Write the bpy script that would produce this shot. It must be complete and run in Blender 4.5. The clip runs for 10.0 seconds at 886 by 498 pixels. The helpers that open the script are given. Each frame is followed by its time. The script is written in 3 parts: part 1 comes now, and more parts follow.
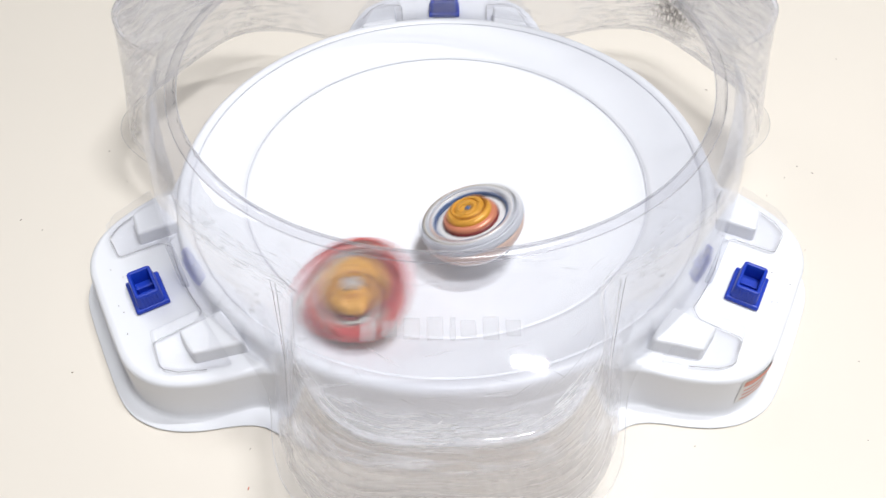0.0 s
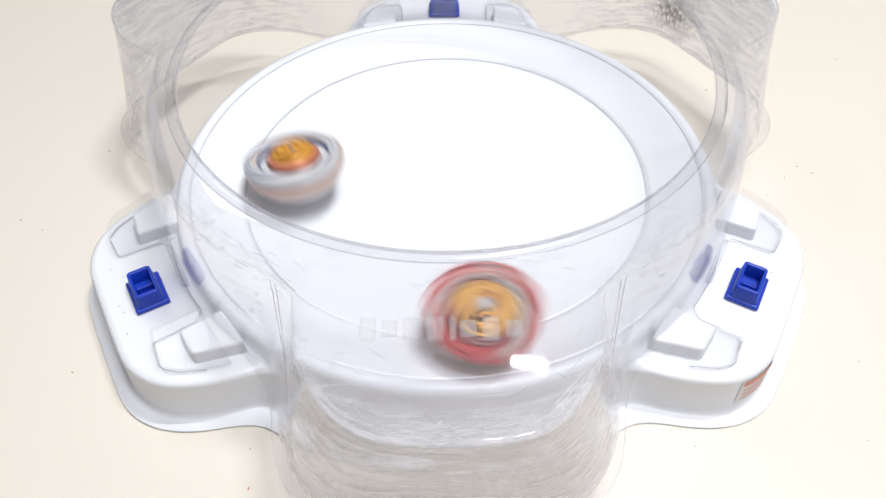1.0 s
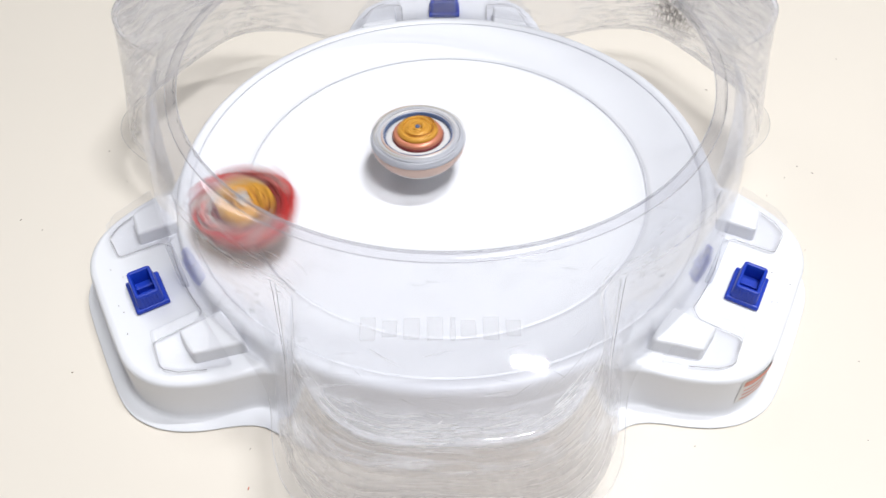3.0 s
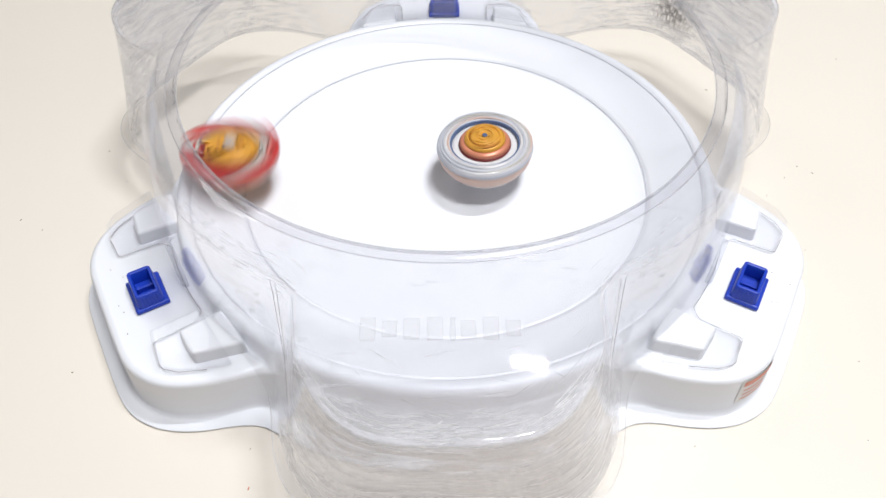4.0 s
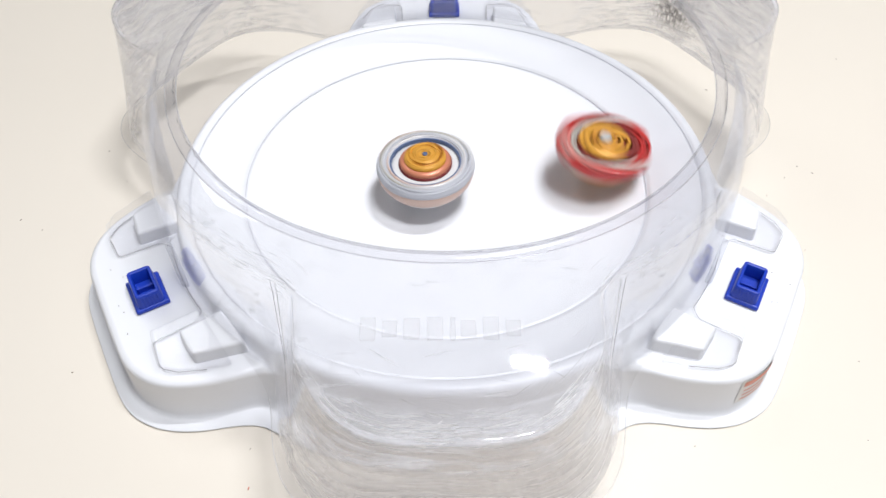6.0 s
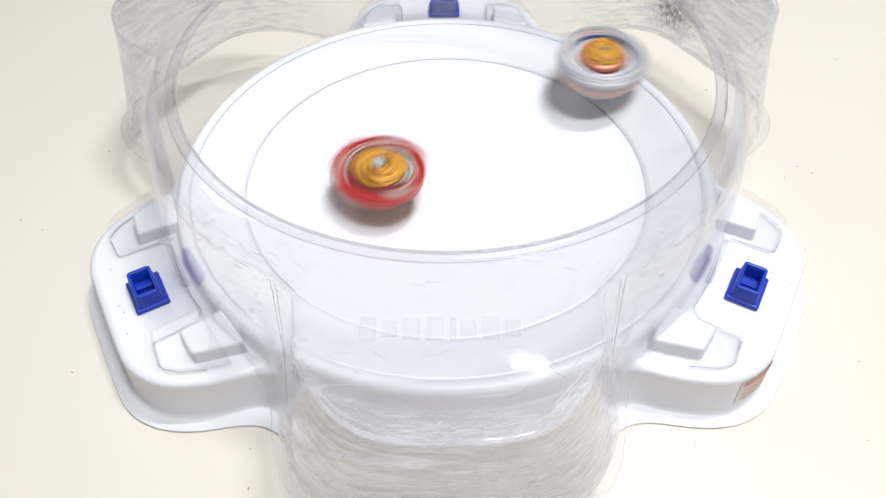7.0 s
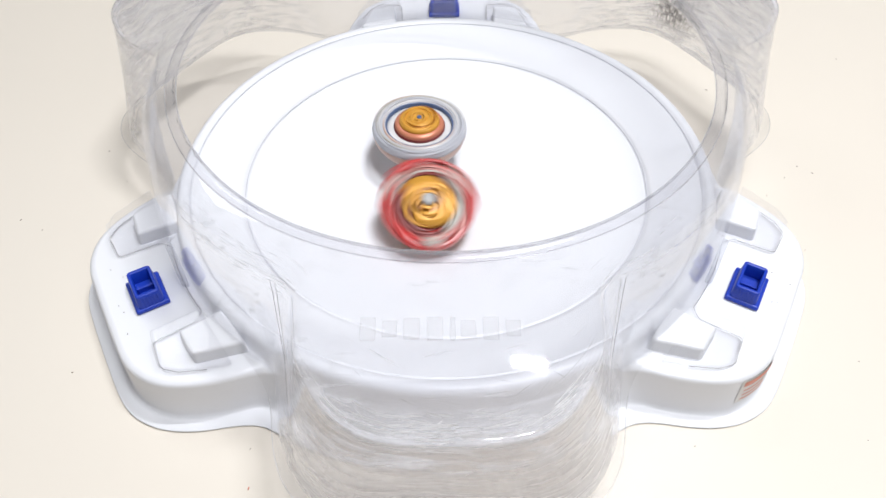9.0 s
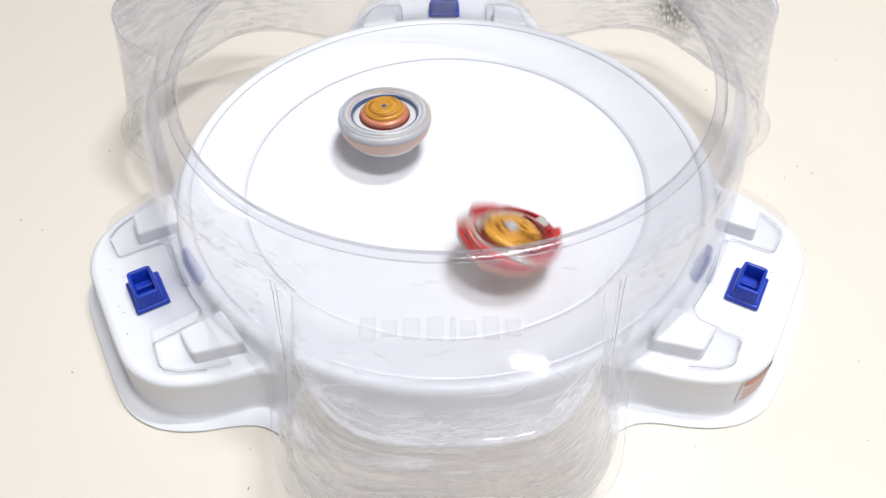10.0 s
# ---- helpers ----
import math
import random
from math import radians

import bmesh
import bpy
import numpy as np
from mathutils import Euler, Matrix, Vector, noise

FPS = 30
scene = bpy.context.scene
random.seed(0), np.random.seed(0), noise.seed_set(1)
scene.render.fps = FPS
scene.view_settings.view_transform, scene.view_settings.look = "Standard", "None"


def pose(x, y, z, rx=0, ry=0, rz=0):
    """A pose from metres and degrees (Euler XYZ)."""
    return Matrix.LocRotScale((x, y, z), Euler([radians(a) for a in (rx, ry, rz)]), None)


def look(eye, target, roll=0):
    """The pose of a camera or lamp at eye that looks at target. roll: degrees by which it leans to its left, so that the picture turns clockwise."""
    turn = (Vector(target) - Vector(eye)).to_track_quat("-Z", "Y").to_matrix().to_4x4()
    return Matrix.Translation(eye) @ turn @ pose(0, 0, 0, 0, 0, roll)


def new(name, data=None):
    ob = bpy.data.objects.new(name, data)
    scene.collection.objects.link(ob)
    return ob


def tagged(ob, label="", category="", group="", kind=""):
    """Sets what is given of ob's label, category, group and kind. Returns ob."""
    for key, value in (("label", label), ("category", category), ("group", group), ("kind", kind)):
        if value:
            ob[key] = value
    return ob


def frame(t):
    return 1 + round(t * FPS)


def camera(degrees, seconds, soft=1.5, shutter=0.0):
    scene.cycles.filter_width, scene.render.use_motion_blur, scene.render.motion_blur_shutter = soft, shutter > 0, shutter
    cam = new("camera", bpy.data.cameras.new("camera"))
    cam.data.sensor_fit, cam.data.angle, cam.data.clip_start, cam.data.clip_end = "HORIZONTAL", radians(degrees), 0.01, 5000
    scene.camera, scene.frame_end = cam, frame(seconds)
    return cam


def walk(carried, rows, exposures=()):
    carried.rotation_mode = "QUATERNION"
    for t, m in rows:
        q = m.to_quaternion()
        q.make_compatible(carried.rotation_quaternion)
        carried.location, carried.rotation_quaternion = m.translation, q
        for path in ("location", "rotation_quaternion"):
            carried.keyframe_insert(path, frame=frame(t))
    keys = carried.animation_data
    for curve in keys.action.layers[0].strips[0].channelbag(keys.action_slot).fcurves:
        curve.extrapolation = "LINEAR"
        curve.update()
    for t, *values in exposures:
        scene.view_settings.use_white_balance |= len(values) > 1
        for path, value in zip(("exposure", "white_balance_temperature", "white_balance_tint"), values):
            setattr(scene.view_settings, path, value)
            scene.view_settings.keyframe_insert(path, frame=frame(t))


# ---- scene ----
# ---- camera: a phone held still over the table ----
cam = camera(60.93, 10.0, soft=1.45, shutter=0.6)
EYE = (-0.00147, -0.27986, 0.28663)
AIM = (-0.00173, -0.02927, 0.00098)
walk(cam, [(0.0, look(EYE, AIM, -0.44)), (10.0, look(EYE, AIM, -0.44))])

# ---- light: a tube lamp over the table, with unseen fill panels added ----
DECK = 0.025          # height of the stadium's deck over the table top
world = bpy.data.worlds.new("room_air")
world.use_nodes = True
world.node_tree.nodes["Background"].inputs[0].default_value = (1.0, 0.98, 0.95, 1)
world.node_tree.nodes["Background"].inputs[1].default_value = 0.3
scene.world = world
scene.view_settings.exposure = 0.0
scene.cycles.transparent_max_bounces = 24

# a short tube lamp over the table; the large panel beside it and three weak panels further off in the room are added
# fill
for place, watts, wide, deep in (((0.455, 0.2, 1.70), 17.5, 0.32, 0.032), ((0.34, -0.36, 1.70), 21, 0.44, 0.22), ((-1.0, 1.0, 1.70), 6.5, 0.6, 0.6),
                                 ((-1.0, -1.0, 1.70), 1.2, 0.6, 0.6), ((1.3, -1.0, 1.70), 3.5, 0.6, 0.6)):
    lamp = bpy.data.lights.new("key_and_fill_light", "AREA")
    lamp.shape, lamp.size, lamp.size_y, lamp.energy, lamp.color = "RECTANGLE", wide, deep, watts, (0.945, 0.97, 1.0)
    new("key_and_fill_light", lamp).location = place


# ---- materials ----
def material(name, colour, rough=0.4, metal=0.0, grain=60.0, vary=0.05, bump=0.05, spec=0.5, coat=0.0):
    m = bpy.data.materials.new(name)
    m.use_nodes = True
    nt = m.node_tree
    b = nt.nodes["Principled BSDF"]
    b.inputs["Roughness"].default_value = rough
    b.inputs["Metallic"].default_value = metal
    b.inputs["Specular IOR Level"].default_value = spec
    b.inputs["Coat Weight"].default_value = coat
    co = nt.nodes.new("ShaderNodeTexCoord")
    big, fine = nt.nodes.new("ShaderNodeTexNoise"), nt.nodes.new("ShaderNodeTexNoise")
    big.inputs["Scale"].default_value, big.inputs["Detail"].default_value = grain * 0.15, 4
    fine.inputs["Scale"].default_value, fine.inputs["Detail"].default_value = grain * 6, 3
    for n in (big, fine):
        nt.links.new(co.outputs["Object"], n.inputs["Vector"])
    mix = nt.nodes.new("ShaderNodeMix")
    mix.data_type = "RGBA"
    mix.inputs[6].default_value = (*[c * (1 - vary) for c in colour], 1)
    mix.inputs[7].default_value = (*[min(1, c * (1 + vary)) for c in colour], 1)
    nt.links.new(big.outputs["Fac"], mix.inputs[0])
    nt.links.new(mix.outputs[2], b.inputs["Base Color"])
    bp = nt.nodes.new("ShaderNodeBump")
    bp.inputs["Strength"].default_value, bp.inputs["Distance"].default_value = bump, 0.0004
    nt.links.new(fine.outputs["Fac"], bp.inputs["Height"])
    nt.links.new(bp.outputs["Normal"], b.inputs["Normal"])
    return m


def clear_plastic(name, tint, haze, scratch=0.0, dirt=False, sheen=0.03, white=0.8, mirror=0.7):
    """Clear sheet: passes light, mirrors at grazing angles, and carries a milky haze of scratches that run round the wall."""
    m = bpy.data.materials.new(name)
    m.use_nodes = True
    nt = m.node_tree
    nt.nodes.remove(nt.nodes["Principled BSDF"])

    def node(kind, **values):
        n = nt.nodes.new("ShaderNode" + kind)
        for k, v in values.items():
            n.inputs[int(k[1:])].default_value = v
        return n

    def math_node(op, x, y, z=None):
        n = nt.nodes.new("ShaderNodeMath")
        n.operation = op
        for i, v in enumerate((x, y, z)):
            if v is None:
                continue
            if isinstance(v, (int, float)):
                n.inputs[i].default_value = v
            else:
                nt.links.new(v, n.inputs[i])
        return n.outputs[0]

    def noise_of(vec, scale, detail, low, high):
        n = node("TexNoise")
        n.inputs["Scale"].default_value, n.inputs["Detail"].default_value = scale, detail
        nt.links.new(vec, n.inputs["Vector"])
        r = node("MapRange", _1=low, _2=high)
        nt.links.new(n.outputs["Fac"], r.inputs[0])
        return r.outputs[0], n.outputs["Fac"]

    clear, gloss, front, back, milk = (node(k) for k in ("BsdfTransparent", "BsdfGlossy", "BsdfDiffuse", "BsdfTranslucent", "MixShader"))
    milk.inputs[0].default_value = 0.5
    nt.links.new(front.outputs[0], milk.inputs[1])
    nt.links.new(back.outputs[0], milk.inputs[2])
    clear.inputs[0].default_value = (*tint, 1)
    gloss.inputs["Color"].default_value, gloss.inputs["Roughness"].default_value = (1, 1, 1, 1), 0.03
    co = node("TexCoord").outputs["Object"]
    xyz = node("SeparateXYZ")
    nt.links.new(co, xyz.inputs[0])
    turn = math_node("ARCTAN2", xyz.outputs[1], xyz.outputs[0])
    out_r = math_node("SQRT", math_node("ADD", math_node("MULTIPLY", xyz.outputs[0], xyz.outputs[0]), math_node("MULTIPLY", xyz.outputs[1], xyz.outputs[1])), 0)
    bend, _ = noise_of(co, 30, 3, 0.3, 0.7)
    lie = node("CombineXYZ")
    nt.links.new(math_node("MULTIPLY_ADD", turn, 9.0, math_node("MULTIPLY", bend, 0.6)), lie.inputs[0])
    nt.links.new(math_node("MULTIPLY_ADD", xyz.outputs[2], 380.0, math_node("MULTIPLY", bend, 2.0)), lie.inputs[1])
    nt.links.new(math_node("MULTIPLY", out_r, 120.0), lie.inputs[2])
    streak, _ = noise_of(lie.outputs[0], 1.0, 6, 0.45, 0.85)
    cross = node("Mapping", _3=(60, 420, 160))
    cross.inputs["Rotation"].default_value = (0.5, 0.3, 0.8)
    nt.links.new(co, cross.inputs[0])
    cuts, _ = noise_of(cross.outputs[0], 1.0, 5, 0.62, 0.72)
    patch, raw = noise_of(co, 30, 4, 0.42, 0.66)
    # the upright pocket walls are the most worn
    far_out = node("MapRange", _1=0.138, _2=0.172)
    nt.links.new(out_r, far_out.inputs[0])
    worn = math_node("MULTIPLY", noise_of(co, 14, 2, 0.1, 0.6)[0], far_out.outputs[0])
    low = node("MapRange", _1=DECK + 0.063, _2=DECK + 0.056)
    nt.links.new(xyz.outputs[2], low.inputs[0])
    worn = math_node("MULTIPLY", worn, low.outputs[0])
    amount = math_node("MULTIPLY", math_node("MULTIPLY", streak, math_node("ADD", math_node("MULTIPLY", patch, 0.35), worn)), scratch)
    amount = math_node("ADD", amount, math_node("MULTIPLY", math_node("MULTIPLY", cuts, patch), scratch * 0.6))
    # the front pocket, which faces the players, is rubbed the most
    facing = node("MapRange", _1=-0.10, _2=-0.15)
    nt.links.new(xyz.outputs[1], facing.inputs[0])
    rub = math_node("MULTIPLY_ADD", facing.outputs[0], haze * 18.0, haze * 5.0)
    amount = math_node("ADD", amount, math_node("MULTIPLY_ADD", math_node("MULTIPLY", worn, math_node("MULTIPLY_ADD", streak, 1.0, 0.6)), rub, haze))
    # a ragged pale band of rubbing just under the shoulder's edge
    high = node("MapRange", _1=DECK + 0.050, _2=DECK + 0.0600)
    nt.links.new(xyz.outputs[2], high.inputs[0])
    under = node("MapRange", _1=DECK + 0.0608, _2=DECK + 0.0603)
    nt.links.new(xyz.outputs[2], under.inputs[0])
    ragged, _ = noise_of(lie.outputs[0], 0.6, 6, 0.36, 0.66)
    band = math_node("MULTIPLY", math_node("MULTIPLY", high.outputs[0], under.outputs[0]), math_node("MULTIPLY", far_out.outputs[0], ragged))
    amount = math_node("MINIMUM", math_node("ADD", amount, math_node("MULTIPLY", band, 0.75 if dirt else 0.0)), 0.94)
    # the upward shoulders get a slight milky haze all over
    upper = node("MapRange", _1=DECK + 0.0585, _2=DECK + 0.0605)
    nt.links.new(xyz.outputs[2], upper.inputs[0])
    amount = math_node("ADD", amount, math_node("MULTIPLY", math_node("MULTIPLY_ADD", patch, 0.5, 0.75), math_node("MULTIPLY", upper.outputs[0], 0.035 if dirt else 0.0)))
    grey = nt.nodes.new("ShaderNodeMix")
    grey.data_type = "RGBA"
    grey.inputs[6].default_value, grey.inputs[7].default_value = (white, white, min(0.95, white + 0.03), 1), (0.95, 0.925, 0.915, 1)
    nt.links.new(worn, grey.inputs[0])
    nt.links.new(grey.outputs[2], front.inputs[0])
    nt.links.new(grey.outputs[2], back.inputs[0])
    body = node("MixShader")
    nt.links.new(amount, body.inputs[0])
    nt.links.new(clear.outputs[0], body.inputs[1])
    nt.links.new(milk.outputs[0], body.inputs[2])
    last = body
    if dirt:
        # a black-brown smudge where tops have struck one pocket wall
        spot = node("VectorMath")
        spot.operation = "DISTANCE"
        spot.inputs[1].default_value = (0.1362, 0.1172, DECK + 0.0215)
        nt.links.new(co, spot.inputs[0])
        near = node("MapRange", _1=0.026, _2=0.002)
        nt.links.new(spot.outputs["Value"], near.inputs[0])
        smear = node("Mapping", _3=(900, 900, 260))
        smear.inputs["Rotation"].default_value = (0.25, 0.3, 0.4)
        nt.links.new(co, smear.inputs[0])
        specks, _ = noise_of(smear.outputs[0], 1.0, 8, 0.40, 0.66)
        grime = node("BsdfDiffuse")
        grime.inputs[0].default_value = (0.07, 0.05, 0.035, 1)
        mix = node("MixShader")
        nt.links.new(math_node("MULTIPLY", math_node("MULTIPLY", near.outputs[0], near.outputs[0]), specks), mix.inputs[0])
        nt.links.new(last.outputs[0], mix.inputs[1])
        nt.links.new(grime.outputs[0], mix.inputs[2])
        last = mix
    lw = node("LayerWeight", _0=0.5)
    fr = math_node("MULTIPLY_ADD", math_node("POWER", lw.outputs["Facing"], 3.5), mirror, 0.022)
    bp = node("Bump")
    bp.inputs["Strength"].default_value, bp.inputs["Distance"].default_value = 0.04, 0.0004
    nt.links.new(raw, bp.inputs["Height"])
    nt.links.new(bp.outputs["Normal"], gloss.inputs["Normal"])
    gloss.inputs["Roughness"].default_value = sheen
    top = node("MixShader")
    nt.links.new(fr, top.inputs[0])
    nt.links.new(last.outputs[0], top.inputs[1])
    nt.links.new(gloss.outputs[0], top.inputs[2])
    nt.links.new(top.outputs[0], nt.nodes["Material Output"].inputs["Surface"])
    return m


TABLE = material("cream_laminate", (0.72, 0.66, 0.583), 0.45, grain=12, vary=0.015, bump=0.03)
WHITE = material("white_moulded_plastic", (0.77, 0.773, 0.808), 0.38, grain=30, vary=0.012, bump=0.02)
# grey that puts the shade of the bowl's creases into the colour
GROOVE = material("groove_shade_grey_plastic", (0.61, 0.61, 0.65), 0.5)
CLEAR = clear_plastic("clear_scratched_plastic", (0.966, 0.967, 0.976), 0.036, 0.38, True, mirror=0.42)
LIP = clear_plastic("clear_rim_plastic", (0.94, 0.94, 0.955), 0.07, 0.1, sheen=0.14)
HEM = clear_plastic("clear_flange_plastic", (0.985, 0.985, 0.985), 0.01)
TAB = clear_plastic("clear_tab_plastic", (0.98, 0.98, 0.985), 0.008)
# two tints that paint the dark outlines of thick clear plastic
EDGE_SHADE = clear_plastic("edge_shade_clear_plastic", (0.80, 0.79, 0.80), 0.10)
RIM_SHADE = clear_plastic("rim_shade_clear_plastic", (0.88, 0.88, 0.89), 0.28)
MARK = clear_plastic("white_scratch", (0.96, 0.96, 0.97), 0.34, white=0.95)
# pale tint for the rubbed front shoulder edge and the light painted along folds
RUBBED_LIT = clear_plastic("rubbed_and_lit_edge_plastic", (0.94, 0.94, 0.95), 0.5, white=0.93)
LATCH = clear_plastic("clear_latch_plastic", (0.94, 0.945, 0.96), 0.12, sheen=0.4, mirror=0.15)
EMBOSS = clear_plastic("embossed_clear_plastic", (0.985, 0.985, 0.99), 0.14, white=0.95)
BLUE = material("blue_moulded_plastic", (0.004, 0.036, 0.40), 0.42, grain=60, vary=0.1)
GOLD = material("gold_plastic", (0.68, 0.33, 0.045), 0.4, 0.15, grain=90, vary=0.15)
DARK_GOLD = material("dark_gold_plastic", (0.42, 0.16, 0.02), 0.35, 0.4, grain=90, vary=0.15)
DARK_RED = material("dark_red_plastic", (0.20, 0.028, 0.025), 0.4, grain=90)
BONE = material("grey_beige_plastic", (0.46, 0.43, 0.39), 0.4, grain=90, vary=0.15)
COPPER = material("copper_red_plastic", (0.60, 0.22, 0.13), 0.35, 0.2, grain=90, vary=0.15)
PEARL = material("pearl_white_plastic", (0.72, 0.70, 0.70), 0.3, 0.1, grain=90, vary=0.08)
STEEL = material("pearl_grey_plastic", (0.47, 0.475, 0.52), 0.42, 0.0, grain=90, vary=0.12)
NAVY = material("navy_blue_plastic", (0.07, 0.11, 0.22), 0.35, grain=90, vary=0.12)
PEACH = material("peach_tinted_plastic", (0.60, 0.43, 0.36), 0.35, grain=90, vary=0.12)
RED = material("red_plastic", (0.50, 0.038, 0.036), 0.3, grain=90, vary=0.15)
PINK = material("worn_pale_red_plastic", (0.62, 0.25, 0.22), 0.35, grain=90, vary=0.15)
AMBER = material("amber_plastic", (0.50, 0.20, 0.03), 0.35, grain=90, vary=0.15)
SILVER = material("silver_bolt_metal", (0.44, 0.43, 0.42), 0.6, 0.1, grain=90)
INK = material("black_ink", (0.03, 0.03, 0.035), 0.6)
PAPER = material("sticker_paper", (0.78, 0.76, 0.74), 0.5)
STICKER_RED = material("sticker_red_print", (0.7, 0.24, 0.16), 0.5)
CRUMB = material("dark_crumb", (0.16, 0.10, 0.07), 0.8)
WALL = material("painted_wall", (0.46, 0.455, 0.445), 0.7, grain=6)
FLOOR = material("wooden_floor", (0.30, 0.22, 0.15), 0.5, grain=6, vary=0.2)


# ---- mesh helpers ----
def link(name, bm, mat, parent=None, label="", smooth=True, flat_faces=False):
    me = bpy.data.meshes.new(name)
    bmesh.ops.recalc_face_normals(bm, faces=bm.faces)
    bm.to_mesh(me)
    bm.free()
    me.materials.append(mat)
    if smooth:
        for p in me.polygons:
            p.use_smooth = True
    ob = new(name, me)
    ob.parent = parent
    if flat_faces:
        ob.modifiers.new("face_normals", "WEIGHTED_NORMAL").weight = 100
    if label:
        tagged(ob, label)
    return ob


def part(name, bm, mat, parent, label="", smooth=True, flat_faces=False):
    return link(name, bm, mat, parent, label, smooth, flat_faces)


def loft(loops, closed_start=False, closed_end=False):
    """A skin over closed loops of equal length."""
    bm = bmesh.new()
    rows = [[bm.verts.new(p) for p in lp] for lp in loops]
    n = len(rows[0])
    for a, b in zip(rows, rows[1:]):
        for i in range(n):
            bm.faces.new((a[i], a[(i + 1) % n], b[(i + 1) % n], b[i]))
    if closed_start:
        bm.faces.new(rows[0])
    if closed_end:
        bm.faces.new(rows[-1][::-1])
    return bm


def revolve(profile, n=72, caps=True):
    """A turned body from (radius, height) pairs."""
    loops = [[(r * math.cos(2 * math.pi * i / n), r * math.sin(2 * math.pi * i / n), z) for i in range(n)] for r, z in profile]
    return loft(loops, caps, caps)


def block(outline, z0, z1, bevel=0.001, taper=0.0):
    """A bevelled prism over a plan outline; taper pulls the top in towards the middle."""
    bm = bmesh.new()
    cx, cy = (sum(p[k] for p in outline) / len(outline) for k in (0, 1))
    low = [bm.verts.new((x, y, z0)) for x, y in outline]
    top = [bm.verts.new((x + (cx - x) * taper, y + (cy - y) * taper, z1)) for x, y in outline]
    n = len(low)
    bm.faces.new(low[::-1])
    bm.faces.new(top)
    for i in range(n):
        bm.faces.new((low[i], low[(i + 1) % n], top[(i + 1) % n], top[i]))
    if bevel:
        bmesh.ops.bevel(bm, geom=bm.edges[:], offset=bevel, segments=3, affect="EDGES", profile=0.6)
    return bm


def box(x0, x1, y0, y1, z0, z1, bevel=0.0):
    return block([(x0, y0), (x1, y0), (x1, y1), (x0, y1)], z0, z1, bevel)


def smoothstep(a, b, x):
    t = min(1, max(0, (x - a) / (b - a)))
    return t * t * (3 - 2 * t)


# ---- the room ----
def room():
    half, low, high = 2.0, -0.75, 1.75
    tagged(link("floor", box(-half, half, -half, half, low - 0.1, low), FLOOR, smooth=False), "brown wooden floor of the room", "floor", kind="structure")
    tagged(link("ceiling", box(-half, half, -half, half, high, high + 0.1), WALL, smooth=False), "plain off-white painted ceiling", "ceiling", kind="structure")
    for name, b in (("wall_north", (-half, half, half, half + 0.1)), ("wall_south", (-half, half, -half - 0.1, -half)),
                    ("wall_east", (half, half + 0.1, -half, half)), ("wall_west", (-half - 0.1, -half, -half, half))):
        tagged(link(name, box(*b, low, high), WALL, smooth=False), "plain off-white painted wall", "wall", kind="structure")
    top = tagged(new("table"), "table with a smooth cream laminate top", "table")
    top.location = (0, 0.1, 0)
    part("tabletop", box(-0.8, 0.8, -0.55, 0.55, -0.03, 0.0, 0.004), TABLE, top, smooth=False)
    for x in (-0.72, 0.72):
        for y in (-0.47, 0.47):
            part("leg", box(x - 0.03, x + 0.03, y - 0.03, y + 0.03, -0.75, -0.03, 0.003), WALL, top, smooth=False)


room()

# ---- the stadium's outline, by the angle from a pod or a pocket ----
N = 720
TURNS = [2 * math.pi * i / N for i in range(N)]


def off(turn, first):
    """Degrees from the nearest of three arms, the first of them at that angle."""
    d = (math.degrees(turn) - first + 60) % 120 - 60
    return abs(d)


def table_of(pairs, first, smooth=3):
    a, r = zip(*pairs)
    raw = [float(np.interp(off(t, first), a, r)) for t in TURNS]
    return [sum(raw[(i + k) % N] for k in range(-smooth, smooth + 1)) / (2 * smooth + 1) for i in range(N)]


POD = 90        # pods at 90, 210 and 330 degrees
POCKET = 30     # clear pockets at 30, 150 and 270 degrees
pod_edge = table_of([(0, 0.1712), (5, 0.1717), (9.3, 0.1733), (12.5, 0.1722), (15.5, 0.1692), (18.3, 0.1638), (20.6, 0.1565), (23.2, 0.149), (25.6, 0.1395), (28.0, 0.1335), (60, 0.1328)], POD, 4)
flange_edge = table_of([(0, 0.1795), (6, 0.1803), (10.5, 0.182), (14, 0.1805), (17, 0.176), (19.4, 0.1715), (22.9, 0.1612), (26.6, 0.1503), (29, 0.1482), (33, 0.1492), (60, 0.1497)], POD, 6)
in_pod = [1 - smoothstep(24.5, 28.5, off(t, POD)) for t in TURNS]
shoulder = table_of([(0, 0.1786), (5, 0.1790), (8, 0.1782), (10.5, 0.1756), (12.5, 0.1722), (14.0, 0.1684), (15.5, 0.1645), (16.7, 0.1610), (18.0, 0.1577), (19.6, 0.1505), (21.2, 0.1425), (22.4, 0.1355), (24, 0.1325), (27, 0.1310), (60, 0.1310)], POCKET, 3)
open_wall = [smoothstep(17, 26, off(t, POCKET)) for t in TURNS]
foot = table_of([(0, 0.1768), (5, 0.1774), (9.7, 0.1786), (13, 0.1789), (15.5, 0.1776), (17.5, 0.1748), (19.3, 0.1710), (23.2, 0.161), (26.6, 0.149), (29.5, 0.1375), (31.5, 0.1358), (60, 0.1354)], POCKET, 4)
hem = table_of([(0, 0.180), (5, 0.1807), (10, 0.1824), (14, 0.1830), (17, 0.1805), (19.5, 0.176), (22.2, 0.1695), (25.4, 0.1572), (28, 0.1475), (31, 0.1425), (35, 0.1385), (38, 0.1366), (60, 0.1364)], POCKET, 4)


